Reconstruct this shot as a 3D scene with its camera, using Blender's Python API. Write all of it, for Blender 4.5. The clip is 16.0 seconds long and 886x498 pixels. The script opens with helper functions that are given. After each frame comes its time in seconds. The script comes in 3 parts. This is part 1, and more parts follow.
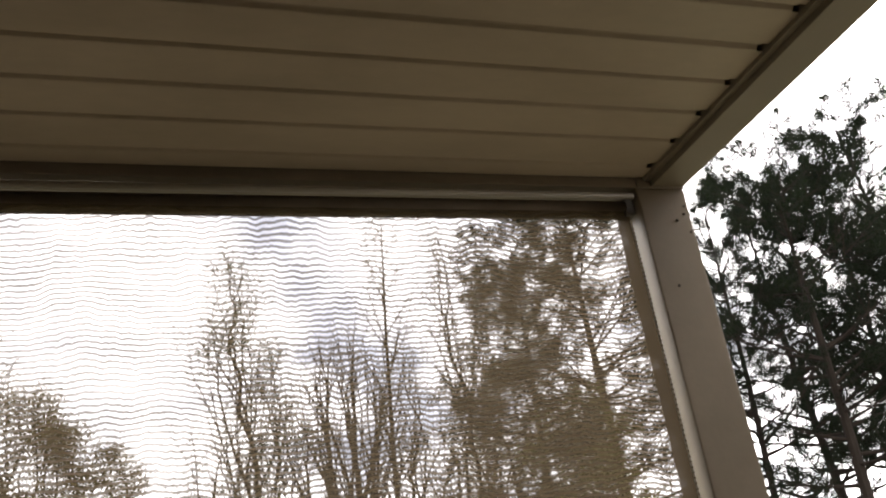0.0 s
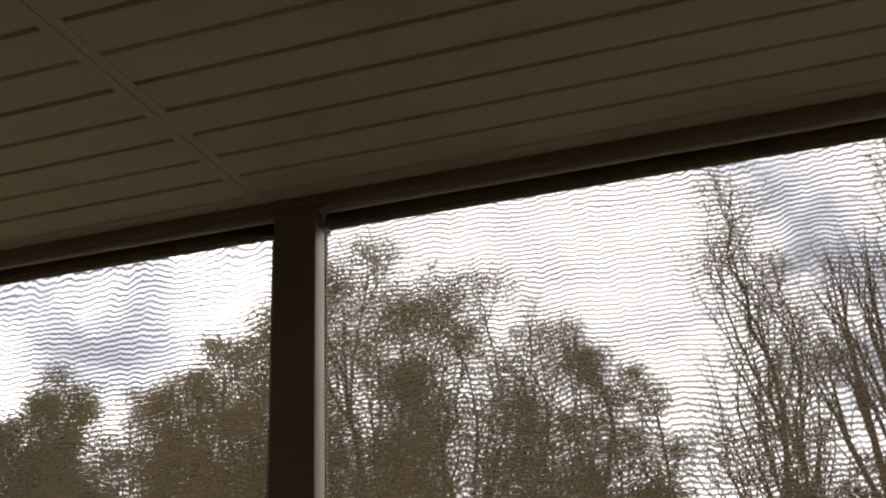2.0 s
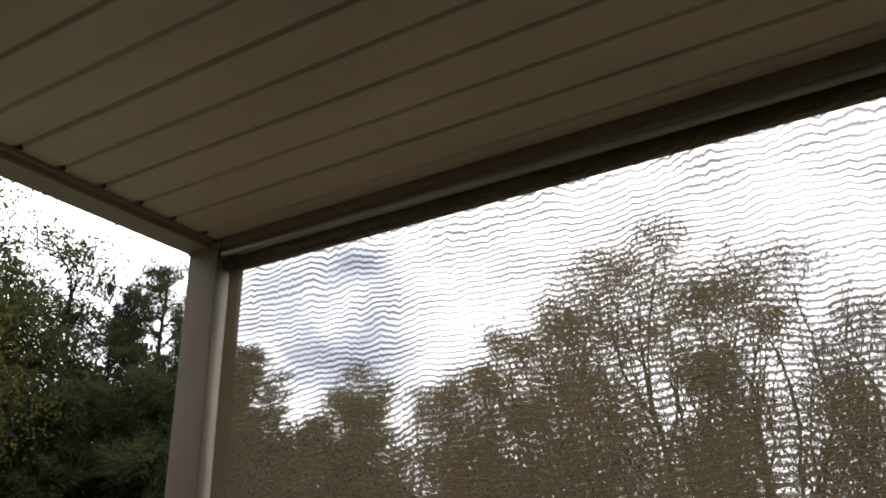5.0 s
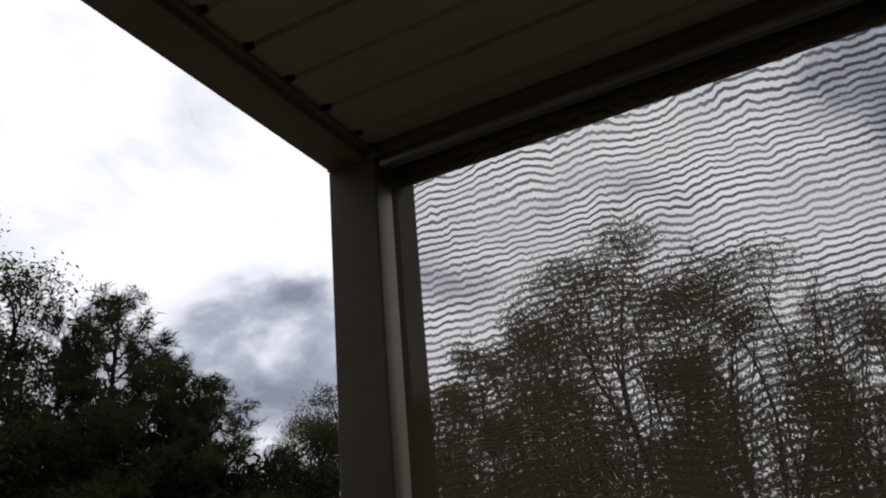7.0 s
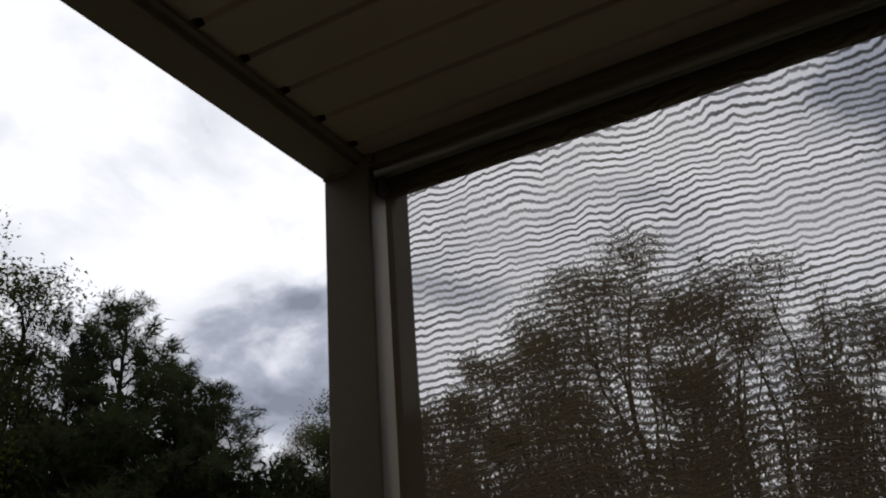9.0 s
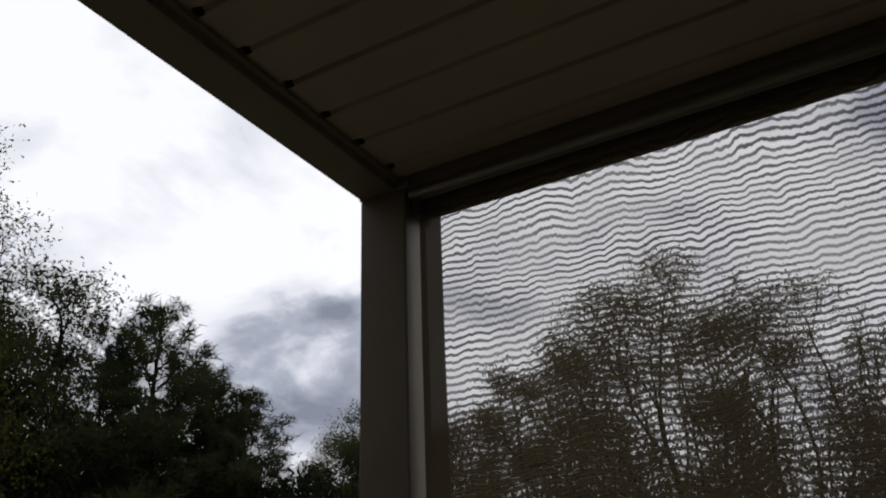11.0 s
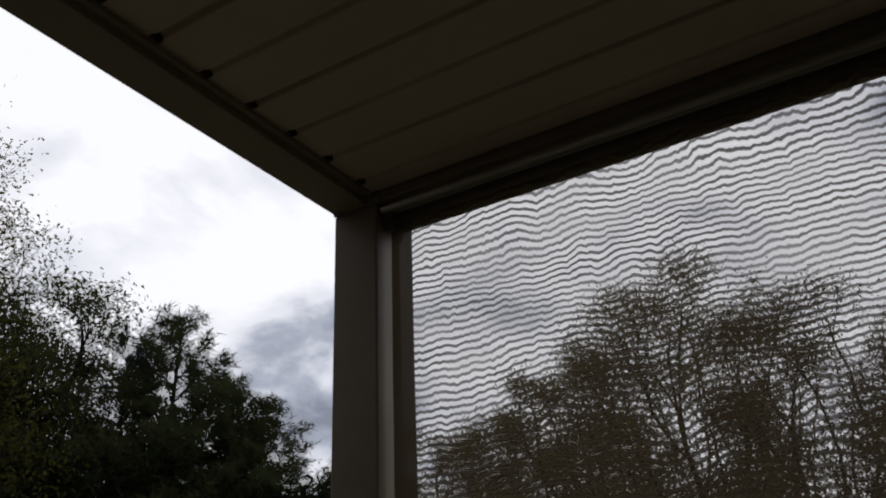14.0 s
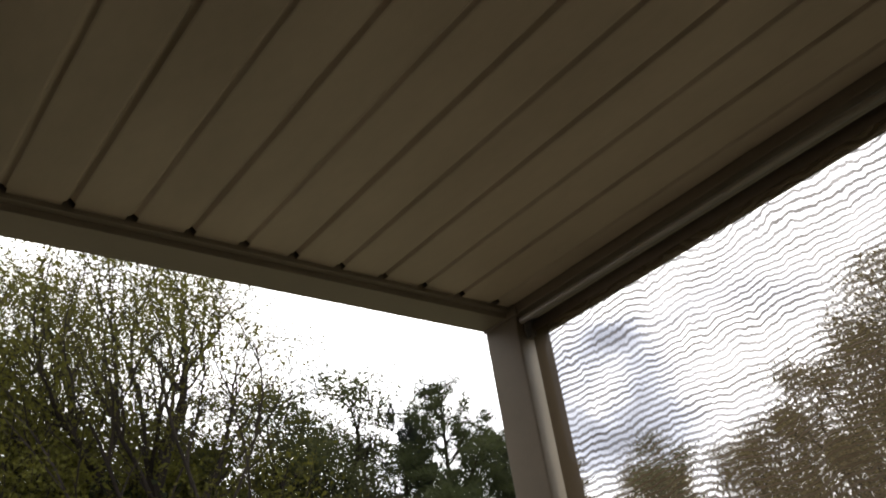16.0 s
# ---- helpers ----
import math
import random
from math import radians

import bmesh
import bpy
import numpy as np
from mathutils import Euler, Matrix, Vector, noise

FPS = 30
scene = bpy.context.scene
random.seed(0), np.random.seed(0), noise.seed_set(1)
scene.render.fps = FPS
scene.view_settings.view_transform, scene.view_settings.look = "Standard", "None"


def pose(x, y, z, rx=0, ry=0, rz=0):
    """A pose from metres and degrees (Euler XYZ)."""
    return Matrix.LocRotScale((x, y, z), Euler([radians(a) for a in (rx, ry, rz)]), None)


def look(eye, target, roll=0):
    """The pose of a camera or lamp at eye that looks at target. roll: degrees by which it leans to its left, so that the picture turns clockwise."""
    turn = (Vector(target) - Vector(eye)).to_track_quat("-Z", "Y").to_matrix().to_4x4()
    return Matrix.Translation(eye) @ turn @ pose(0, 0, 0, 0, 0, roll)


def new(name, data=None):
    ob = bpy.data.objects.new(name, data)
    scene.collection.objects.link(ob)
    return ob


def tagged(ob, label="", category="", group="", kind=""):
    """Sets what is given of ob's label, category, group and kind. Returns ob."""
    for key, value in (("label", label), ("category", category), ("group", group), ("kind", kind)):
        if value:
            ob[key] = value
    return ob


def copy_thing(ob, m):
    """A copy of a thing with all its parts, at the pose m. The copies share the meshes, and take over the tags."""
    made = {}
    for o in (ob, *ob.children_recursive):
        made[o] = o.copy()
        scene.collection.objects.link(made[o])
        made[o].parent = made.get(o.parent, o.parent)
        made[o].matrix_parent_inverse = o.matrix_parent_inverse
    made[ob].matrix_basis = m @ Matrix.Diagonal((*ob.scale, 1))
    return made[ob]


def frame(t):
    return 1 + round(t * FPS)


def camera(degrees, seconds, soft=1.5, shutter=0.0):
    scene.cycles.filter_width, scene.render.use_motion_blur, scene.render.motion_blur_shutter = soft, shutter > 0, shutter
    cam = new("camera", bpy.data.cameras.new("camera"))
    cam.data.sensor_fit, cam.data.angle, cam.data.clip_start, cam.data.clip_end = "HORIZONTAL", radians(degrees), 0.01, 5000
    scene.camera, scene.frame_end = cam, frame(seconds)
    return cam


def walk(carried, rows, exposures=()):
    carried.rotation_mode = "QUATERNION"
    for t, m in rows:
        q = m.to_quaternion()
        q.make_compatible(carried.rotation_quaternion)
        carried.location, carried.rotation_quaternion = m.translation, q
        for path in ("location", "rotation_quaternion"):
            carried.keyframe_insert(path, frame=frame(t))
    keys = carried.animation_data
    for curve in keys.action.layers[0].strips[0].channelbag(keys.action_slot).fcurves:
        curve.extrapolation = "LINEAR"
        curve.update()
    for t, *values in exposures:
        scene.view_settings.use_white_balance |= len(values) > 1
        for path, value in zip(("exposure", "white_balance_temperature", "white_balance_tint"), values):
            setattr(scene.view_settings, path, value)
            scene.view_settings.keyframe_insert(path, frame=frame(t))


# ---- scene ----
cam = camera(55.3, 16.0, soft=2.0)
PATH = [
    (0, (4.520, -1.740, 1.527), (5.122, -0.017, 2.344), -8.2),
    (0.5, (4.534, -1.742, 1.517), (5.121, -0.013, 2.332), -7.6),
    (1, (4.490, -1.772, 1.500), (4.928, -0.001, 2.320), -6.3),
    (1.5, (4.241, -1.891, 1.439), (4.260, -0.070, 2.267), -3.9),
    (2, (3.900, -2.093, 1.457), (3.430, -0.299, 2.205), -3.3),
    (2.5, (3.640, -2.108, 1.497), (2.894, -0.381, 2.175), -3.4),
    (3, (3.292, -2.009, 1.491), (2.524, -0.303, 2.197), -2.8),
    (3.5, (2.900, -1.891, 1.511), (2.153, -0.199, 2.273), -1.0),
    (4.0, (2.606, -1.772, 1.506), (1.797, -0.130, 2.308), 0.3),
    (4.3, (2.356, -1.737, 1.532), (1.461, -0.12, 2.296), -0.5),
    (4.5, (2.22, -1.731, 1.523), (1.269, -0.146, 2.287), -0.9),
    (7, (0.88, -1.41, 1.548), (0.081, 0.229, 2.367), -5.5),
    (7.5, (0.878, -1.404, 1.562), (0.12, 0.248, 2.395), -5.9),
    (8, (0.861, -1.352, 1.588), (0.082, 0.287, 2.429), -5.2),
    (8.5, (0.882, -1.379, 1.563), (0.085, 0.251, 2.405), -5.1),
    (9, (0.924, -1.415, 1.535), (0.112, 0.208, 2.375), -4.8),
    (11.5, (0.958, -1.474, 1.527), (0.083, 0.095, 2.406), -2.1),
    (12, (0.966, -1.484, 1.523), (0.092, 0.084, 2.407), -2.1),
    (12.5, (0.968, -1.48, 1.524), (0.095, 0.085, 2.412), -2.1),
    (13, (0.977, -1.479, 1.526), (0.102, 0.085, 2.414), -2.2),
    (13.5, (1.02, -1.442, 1.535), (0.13, 0.111, 2.428), -1.7),
    (14, (1.072, -1.431, 1.534), (0.162, 0.115, 2.416), -2.6),
    (14.5, (1.145, -1.532, 1.539), (0.192, -0.01, 2.42), -5.1),
    (15, (1.249, -1.59, 1.565), (0.206, -0.145, 2.472), -6.9),
    (15.5, (1.435, -1.546, 1.558), (0.285, -0.213, 2.506), -8.7),
    (16, (1.502, -1.528, 1.576), (0.219, -0.357, 2.569), -9.5),
]
EXPOSURES = [(0, 0.62, 6800, 15), (1.0, 0.55, 6800, 15), (1.5, 0.2, 6800, 15), (2.0, 0.12, 6750, 14), (3.0, 0.4, 6600, 13), (4.5, 0.35, 6480, 13),
             (6.8, -1.9, 6250, 13), (9.0, -1.97, 6280, 13), (13.0, -2.02, 6300, 13), (14.0, -2.0, 6300, 13), (14.5, -1.98, 6350, 13), (15.0, -1.72, 6450, 13),
             (15.5, -0.95, 6550, 14), (16.0, -0.05, 6600, 13)]
SKY_STRENGTH = 1.6
SUN_ELEVATION, SUN_ROTATION = 38.0, -12.0
CLOUD_SHIFT = (0.3, 0.7, 0.0)
GREY_CLOUD = (-0.598, 0.740, 0.307)
PALE_CLOUD = (0.21, 0.91, 0.358)
walk(cam, [(t, look(e, g, r)) for t, e, g, r in PATH], EXPOSURES)

# ---------------------------------------------------------------- world and sun
world = bpy.data.worlds.new("overcast_sky")
scene.world = world
world.use_nodes = True


def build_sky():
    nt = world.node_tree
    n, l = nt.nodes, nt.links
    n.clear()
    out = n.new("ShaderNodeOutputWorld")
    bg = n.new("ShaderNodeBackground")
    bg.inputs["Strength"].default_value = SKY_STRENGTH
    sky = n.new("ShaderNodeTexSky")
    sky.sky_type, sky.sun_disc = "NISHITA", False
    sky.sun_elevation, sky.sun_rotation = radians(SUN_ELEVATION), radians(SUN_ROTATION)
    scale = n.new("ShaderNodeVectorMath")
    scale.operation = "SCALE"
    scale.inputs["Scale"].default_value = 0.10
    l.new(sky.outputs["Color"], scale.inputs[0])
    tc = n.new("ShaderNodeTexCoord")
    sep = n.new("ShaderNodeSeparateXYZ")
    l.new(tc.outputs["Generated"], sep.inputs[0])
    up = n.new("ShaderNodeMath")
    up.operation = "MAXIMUM"
    up.inputs[1].default_value = 0.0
    l.new(sep.outputs["Z"], up.inputs[0])
    lift = n.new("ShaderNodeMath")
    lift.inputs[1].default_value = 0.35
    l.new(up.outputs[0], lift.inputs[0])
    flat = n.new("ShaderNodeVectorMath")
    flat.operation = "DIVIDE"
    comb = n.new("ShaderNodeCombineXYZ")
    for k in ("X", "Y", "Z"):
        l.new(lift.outputs[0], comb.inputs[k])
    l.new(tc.outputs["Generated"], flat.inputs[0])
    l.new(comb.outputs[0], flat.inputs[1])
    # the cloud layer: broad masses and ragged edges
    mapping = n.new("ShaderNodeMapping")
    mapping.inputs["Location"].default_value = CLOUD_SHIFT
    l.new(flat.outputs[0], mapping.inputs["Vector"])
    big = n.new("ShaderNodeTexNoise")
    big.inputs["Scale"].default_value, big.inputs["Detail"].default_value = 3.4, 7.0
    big.inputs["Roughness"].default_value, big.inputs["Distortion"].default_value = 0.55, 0.3
    l.new(mapping.outputs[0], big.inputs["Vector"])
    ramp = n.new("ShaderNodeValToRGB")
    e = ramp.color_ramp.elements
    e[0].position, e[0].color = 0.16, (0.62, 0.67, 0.79, 1)
    e[1].position, e[1].color = 0.48, (2.75, 2.75, 2.75, 1)
    mid = e.new(0.27)
    mid.color = (1.15, 1.22, 1.38, 1)
    thin = e.new(0.36)
    thin.color = (2.15, 2.18, 2.26, 1)
    # one heavier grey cloud low in the sky
    near = n.new("ShaderNodeVectorMath")
    near.operation = "DOT_PRODUCT"
    near.inputs[1].default_value = GREY_CLOUD
    l.new(tc.outputs["Generated"], near.inputs[0])
    heavy = n.new("ShaderNodeMapRange")
    heavy.interpolation_type = "SMOOTHSTEP"
    heavy.inputs["From Min"].default_value, heavy.inputs["From Max"].default_value = 0.990, 0.9985
    heavy.inputs["To Min"].default_value, heavy.inputs["To Max"].default_value = 0.0, 0.22
    l.new(near.outputs["Value"], heavy.inputs["Value"])
    less = n.new("ShaderNodeMath")
    less.operation = "SUBTRACT"
    l.new(big.outputs["Fac"], less.inputs[0])
    l.new(heavy.outputs[0], less.inputs[1])
    # and a paler one before the house
    far = n.new("ShaderNodeVectorMath")
    far.operation = "DOT_PRODUCT"
    far.inputs[1].default_value = PALE_CLOUD
    l.new(tc.outputs["Generated"], far.inputs[0])
    pale = n.new("ShaderNodeMapRange")
    pale.interpolation_type = "SMOOTHSTEP"
    pale.inputs["From Min"].default_value, pale.inputs["From Max"].default_value = 0.955, 0.995
    pale.inputs["To Min"].default_value, pale.inputs["To Max"].default_value = 0.0, 0.17
    l.new(far.outputs["Value"], pale.inputs["Value"])
    both = n.new("ShaderNodeMath")
    both.operation = "SUBTRACT"
    l.new(less.outputs[0], both.inputs[0])
    l.new(pale.outputs[0], both.inputs[1])
    l.new(both.outputs[0], ramp.inputs[0])
    mix = n.new("ShaderNodeMix")
    mix.data_type = "RGBA"
    mix.inputs["Factor"].default_value = 0.88
    l.new(scale.outputs[0], mix.inputs["A"])
    l.new(ramp.outputs[0], mix.inputs["B"])
    l.new(mix.outputs["Result"], bg.inputs["Color"])
    l.new(bg.outputs[0], out.inputs["Surface"])


build_sky()
sun = new("sun", bpy.data.lights.new("sun", "SUN"))
sun.data.energy, sun.data.angle, sun.data.color = 0.5, radians(14), (1.0, 0.95, 0.87)
sun.matrix_world = look((0, 0, 30), (-30 * math.sin(radians(SUN_ROTATION)) * 1.0, -30 * math.cos(radians(SUN_ROTATION)), 30 - 30 * math.tan(radians(SUN_ELEVATION))))


# ---------------------------------------------------------------- materials
def material(name, colour, rough=0.6, second=None, scale=8.0, bump=0.1, bump_scale=60.0, metal=0.0, stretch=(1, 1, 1), amount=1.0, per_object=0.0, translucent=None, shine=0.5):
    """A painted, grown or cast surface: two tones mixed by a broad noise, grain in gloss and relief."""
    m = bpy.data.materials.new(name)
    m.use_nodes = True
    nt = m.node_tree
    n, l = nt.nodes, nt.links
    b = n["Principled BSDF"]
    b.inputs["Roughness"].default_value, b.inputs["Metallic"].default_value = rough, metal
    b.inputs["Specular IOR Level"].default_value = shine
    tc = n.new("ShaderNodeTexCoord")
    mp = n.new("ShaderNodeMapping")
    mp.inputs["Scale"].default_value = stretch
    l.new(tc.outputs["Object"], mp.inputs["Vector"])
    broad = n.new("ShaderNodeTexNoise")
    broad.inputs["Scale"].default_value, broad.inputs["Detail"].default_value = scale, 5
    l.new(mp.outputs[0], broad.inputs["Vector"])
    fine = n.new("ShaderNodeTexNoise")
    fine.inputs["Scale"].default_value, fine.inputs["Detail"].default_value = bump_scale, 4
    l.new(mp.outputs[0], fine.inputs["Vector"])
    ramp = n.new("ShaderNodeValToRGB")
    e = ramp.color_ramp.elements
    e[0].position, e[1].position = 0.35, 0.65
    second = second or tuple(c * 0.8 for c in colour)
    e[0].color, e[1].color = (*second, 1), (*colour, 1)
    l.new(broad.outputs["Fac"], ramp.inputs[0])
    hsv = n.new("ShaderNodeHueSaturation")
    l.new(ramp.outputs[0], hsv.inputs["Color"])
    vary = n.new("ShaderNodeMapRange")
    vary.inputs["To Min"].default_value, vary.inputs["To Max"].default_value = 0.92, 1.08
    l.new(fine.outputs["Fac"], vary.inputs["Value"])
    if per_object:
        info = n.new("ShaderNodeObjectInfo")
        tone = n.new("ShaderNodeMapRange")
        tone.inputs["To Min"].default_value, tone.inputs["To Max"].default_value = 1 - per_object, 1 + per_object
        l.new(info.outputs["Random"], tone.inputs["Value"])
        mul = n.new("ShaderNodeMath")
        mul.operation = "MULTIPLY"
        l.new(vary.outputs[0], mul.inputs[0])
        l.new(tone.outputs[0], mul.inputs[1])
        l.new(mul.outputs[0], hsv.inputs["Value"])
    else:
        l.new(vary.outputs[0], hsv.inputs["Value"])
    l.new(hsv.outputs[0], b.inputs["Base Color"])
    gloss = n.new("ShaderNodeMapRange")
    gloss.inputs["To Min"].default_value, gloss.inputs["To Max"].default_value = max(rough - 0.1, 0.05), min(rough + 0.12, 1)
    l.new(fine.outputs["Fac"], gloss.inputs["Value"])
    l.new(gloss.outputs[0], b.inputs["Roughness"])
    if bump:
        bp = n.new("ShaderNodeBump")
        bp.inputs["Strength"].default_value, bp.inputs["Distance"].default_value = bump, 0.004
        l.new(fine.outputs["Fac"], bp.inputs["Height"])
        l.new(bp.outputs[0], b.inputs["Normal"])
    if translucent:
        b.inputs["Specular IOR Level"].default_value = 0.04
        tr = n.new("ShaderNodeBsdfTranslucent")
        tr.inputs["Color"].default_value = (*translucent, 1)
        mx = n.new("ShaderNodeMixShader")
        mx.inputs[0].default_value = 0.45
        l.new(b.outputs[0], mx.inputs[1])
        l.new(tr.outputs[0], mx.inputs[2])
        l.new(mx.outputs[0], n["Material Output"].inputs["Surface"])
    return m


VINYL = material("cream_vinyl_soffit", (0.505, 0.428, 0.328), 0.5, (0.425, 0.358, 0.272), 4.5, 0.12, 45, stretch=(0.5, 1, 1))
# Cream kept darker than the soffit, with the beams' shade in the colour.
WRAP = material("shaded_cream_aluminium_wrap", (0.26, 0.222, 0.168), 0.5, (0.222, 0.19, 0.142), 3.0, 0.08, 40)
# Post cream lowered far below the soffit's: the inward faces' shade is in it.
POST_PAINT = material("shaded_cream_post_paint", (0.22, 0.183, 0.125), 0.55, (0.185, 0.153, 0.103), 4.0, 0.12, 70)
TUBE = material("brown_shade_cloth_roll", (0.13, 0.10, 0.07), 0.85, (0.10, 0.075, 0.05), 12, 0.2, 300)
RAIL = material("pale_painted_rail", (0.34, 0.31, 0.255), 0.4, (0.28, 0.252, 0.205), 6, 0.05, 80)
PLASTIC = material("white_plastic", (0.75, 0.73, 0.68), 0.35, (0.66, 0.63, 0.57), 30, 0.05, 200)
BRACKET = material("brown_grey_plastic", (0.16, 0.142, 0.12), 0.5, (0.13, 0.115, 0.095), 30, 0.05, 200)
FAN_BLADE = material("dark_green_fan_blade", (0.013, 0.015, 0.007), 0.8, (0.009, 0.011, 0.005), 6, 0.1, 50)
FAN_METAL = material("dark_bronze_metal", (0.05, 0.04, 0.03), 0.35, (0.04, 0.03, 0.02), 9, 0.05, 80, metal=0.8)
DIRT = material("dark_grime", (0.05, 0.04, 0.03), 0.9, None, 30, 0.2, 200)
DECK = material("dark_decking", (0.07, 0.054, 0.042), 0.7, (0.05, 0.04, 0.03), 3, 0.3, 60, stretch=(0.2, 2, 1))
SIDING = material("brown_house_siding", (0.14, 0.11, 0.085), 0.6, (0.11, 0.085, 0.065), 2, 0.1, 60)
ROOF = material("dark_roof_sheet", (0.08, 0.075, 0.07), 0.8, None, 4, 0.3, 60)
GRASS = material("lawn", (0.075, 0.065, 0.032), 0.9, (0.055, 0.055, 0.025), 0.4, 0.6, 8)
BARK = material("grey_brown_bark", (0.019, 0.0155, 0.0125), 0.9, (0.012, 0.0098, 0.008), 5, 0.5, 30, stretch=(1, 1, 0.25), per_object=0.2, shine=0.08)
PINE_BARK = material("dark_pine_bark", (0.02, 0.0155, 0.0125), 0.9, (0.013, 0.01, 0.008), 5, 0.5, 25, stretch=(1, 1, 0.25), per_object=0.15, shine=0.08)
LEAF_BROWN = material("budding_brown_green_leaf", (0.096, 0.076, 0.032), 0.6, (0.064, 0.056, 0.0224), 1.5, 0, per_object=0.25, translucent=(0.08, 0.068, 0.024))
LEAF_PALE = material("pale_spring_leaf", (0.06, 0.0638, 0.027), 0.6, (0.0413, 0.0465, 0.0195), 1.5, 0, per_object=0.2, translucent=(0.0525, 0.06, 0.0225))
LEAF_LIME = material("fresh_yellow_green_leaf", (0.075, 0.075, 0.016), 0.55, (0.042, 0.044, 0.012), 1.2, 0, per_object=0.3, translucent=(0.10, 0.095, 0.017))
# Needles coloured near black, holding the backlit darkness of the tall pines.
NEEDLE = material("backlit_pine_needle", (0.0085, 0.0115, 0.008), 0.6, (0.006, 0.008, 0.0055), 1.2, 0, per_object=0.2, translucent=(0.01, 0.015, 0.006))
NEEDLE_GREEN = material("green_pine_needle", (0.044, 0.051, 0.023), 0.6, (0.028, 0.034, 0.016), 1.2, 0, per_object=0.2, translucent=(0.042, 0.05, 0.018))
NEEDLE_BLUE = material("grey_blue_pine_needle", (0.03, 0.039, 0.033), 0.6, (0.021, 0.03, 0.024), 1.2, 0, per_object=0.2, translucent=(0.024, 0.03, 0.024))
BUSH_LEAF = material("evergreen_bush_leaf", (0.0182, 0.0221, 0.0091), 0.55, (0.0117, 0.0149, 0.0065), 1.5, 0, per_object=0.2, translucent=(0.013, 0.0169, 0.0065))


def shade_cloth(rings, bands, hem_at, hem, low, high):
    """Tan openwork sun-shade cloth: open holes let the view through, the yarn glows with the daylight behind it. Moire
    is painted in as rippling level bands of lower and higher openness."""
    m = bpy.data.materials.new("tan_sunshade_mesh")
    m.use_nodes = True
    nt = m.node_tree
    n, l = nt.nodes, nt.links
    out = n["Material Output"]
    n.remove(n["Principled BSDF"])

    def math_node(op, a, b=None):
        k = n.new("ShaderNodeMath")
        k.operation = op
        for i, v in enumerate((a, b)):
            if v is None:
                continue
            if isinstance(v, (int, float)):
                k.inputs[i].default_value = v
            else:
                l.new(v, k.inputs[i])
        return k.outputs[0]

    tc = n.new("ShaderNodeTexCoord")
    sep = n.new("ShaderNodeSeparateXYZ")
    l.new(tc.outputs["Object"], sep.inputs[0])

    def noise_of(scale, detail, stretch):
        mp = n.new("ShaderNodeMapping")
        mp.inputs["Scale"].default_value = stretch
        l.new(tc.outputs["Object"], mp.inputs["Vector"])
        k = n.new("ShaderNodeTexNoise")
        k.inputs["Scale"].default_value, k.inputs["Detail"].default_value = scale, detail
        l.new(mp.outputs[0], k.inputs["Vector"])
        return k.outputs["Fac"]

    slow = noise_of(2.1, 1.0, (1.0, 1.0, 0.8))
    quick = noise_of(9.0, 2.0, (1.0, 1.0, 0.35))
    jitter = noise_of(55.0, 2.0, (1.0, 1.0, 0.25))
    over = math_node("MAXIMUM", math_node("SUBTRACT", sep.outputs["Z"], 2.27), 0.0)
    height = math_node("SUBTRACT", sep.outputs["Z"], math_node("MULTIPLY", math_node("MULTIPLY", over, over), 2.7 * rings))
    phase = math_node("ADD", math_node("MULTIPLY", height, bands), math_node("ADD", math_node("MULTIPLY", slow, 6.0), math_node("ADD", math_node("MULTIPLY", quick, 3.4), math_node("MULTIPLY", jitter, 0.9))))
    blobs = noise_of(7.0, 0.0, (1.0, 0.0, 0.8))
    phase = math_node("ADD", phase, math_node("MULTIPLY", math_node("MULTIPLY", blobs, over), 48.0 * rings))
    wave = math_node("SINE", math_node("MULTIPLY", phase, 2 * math.pi))
    band = n.new("ShaderNodeMapRange")
    band.interpolation_type = "SMOOTHSTEP"
    band.inputs["From Min"].default_value, band.inputs["From Max"].default_value = -1.0, 0.5
    band.inputs["To Min"].default_value, band.inputs["To Max"].default_value = low, high
    l.new(wave, band.inputs["Value"])
    patch = noise_of(5.0, 4.0, (1.0, 1.0, 2.5))
    calm = n.new("ShaderNodeMapRange")
    calm.inputs["From Min"].default_value, calm.inputs["From Max"].default_value = 0.35, 0.6
    calm.inputs["To Min"].default_value, calm.inputs["To Max"].default_value = 0.6, 1.0
    l.new(patch, calm.inputs["Value"])
    gen = n.new("ShaderNodeSeparateXYZ")
    l.new(tc.outputs["Generated"], gen.inputs[0])
    inner = n.new("ShaderNodeMapRange")
    inner.inputs["From Min"].default_value, inner.inputs["From Max"].default_value = hem, hem + 0.001
    l.new(math_node("ABSOLUTE", math_node("SUBTRACT", gen.outputs["X"], hem_at)), inner.inputs["Value"])
    fac = n.new("ShaderNodeMix")
    fac.data_type = "FLOAT"
    fac.inputs["A"].default_value = 0.01
    l.new(inner.outputs[0], fac.inputs["Factor"])
    even = n.new("ShaderNodeMix")
    even.data_type = "FLOAT"
    even.inputs["A"].default_value = 0.5 * (low + high)
    l.new(calm.outputs[0], even.inputs["Factor"])
    l.new(band.outputs[0], even.inputs["B"])
    l.new(even.outputs["Result"], fac.inputs["B"])
    clear = n.new("ShaderNodeBsdfTransparent")
    yarn = n.new("ShaderNodeBsdfDiffuse")
    glow = n.new("ShaderNodeBsdfTranslucent")
    # yarn colour rises with openness, so its veil stays equally bright across the moire bands
    tone = math_node("DIVIDE", 0.60, math_node("SUBTRACT", 1.0, fac.outputs["Result"]))
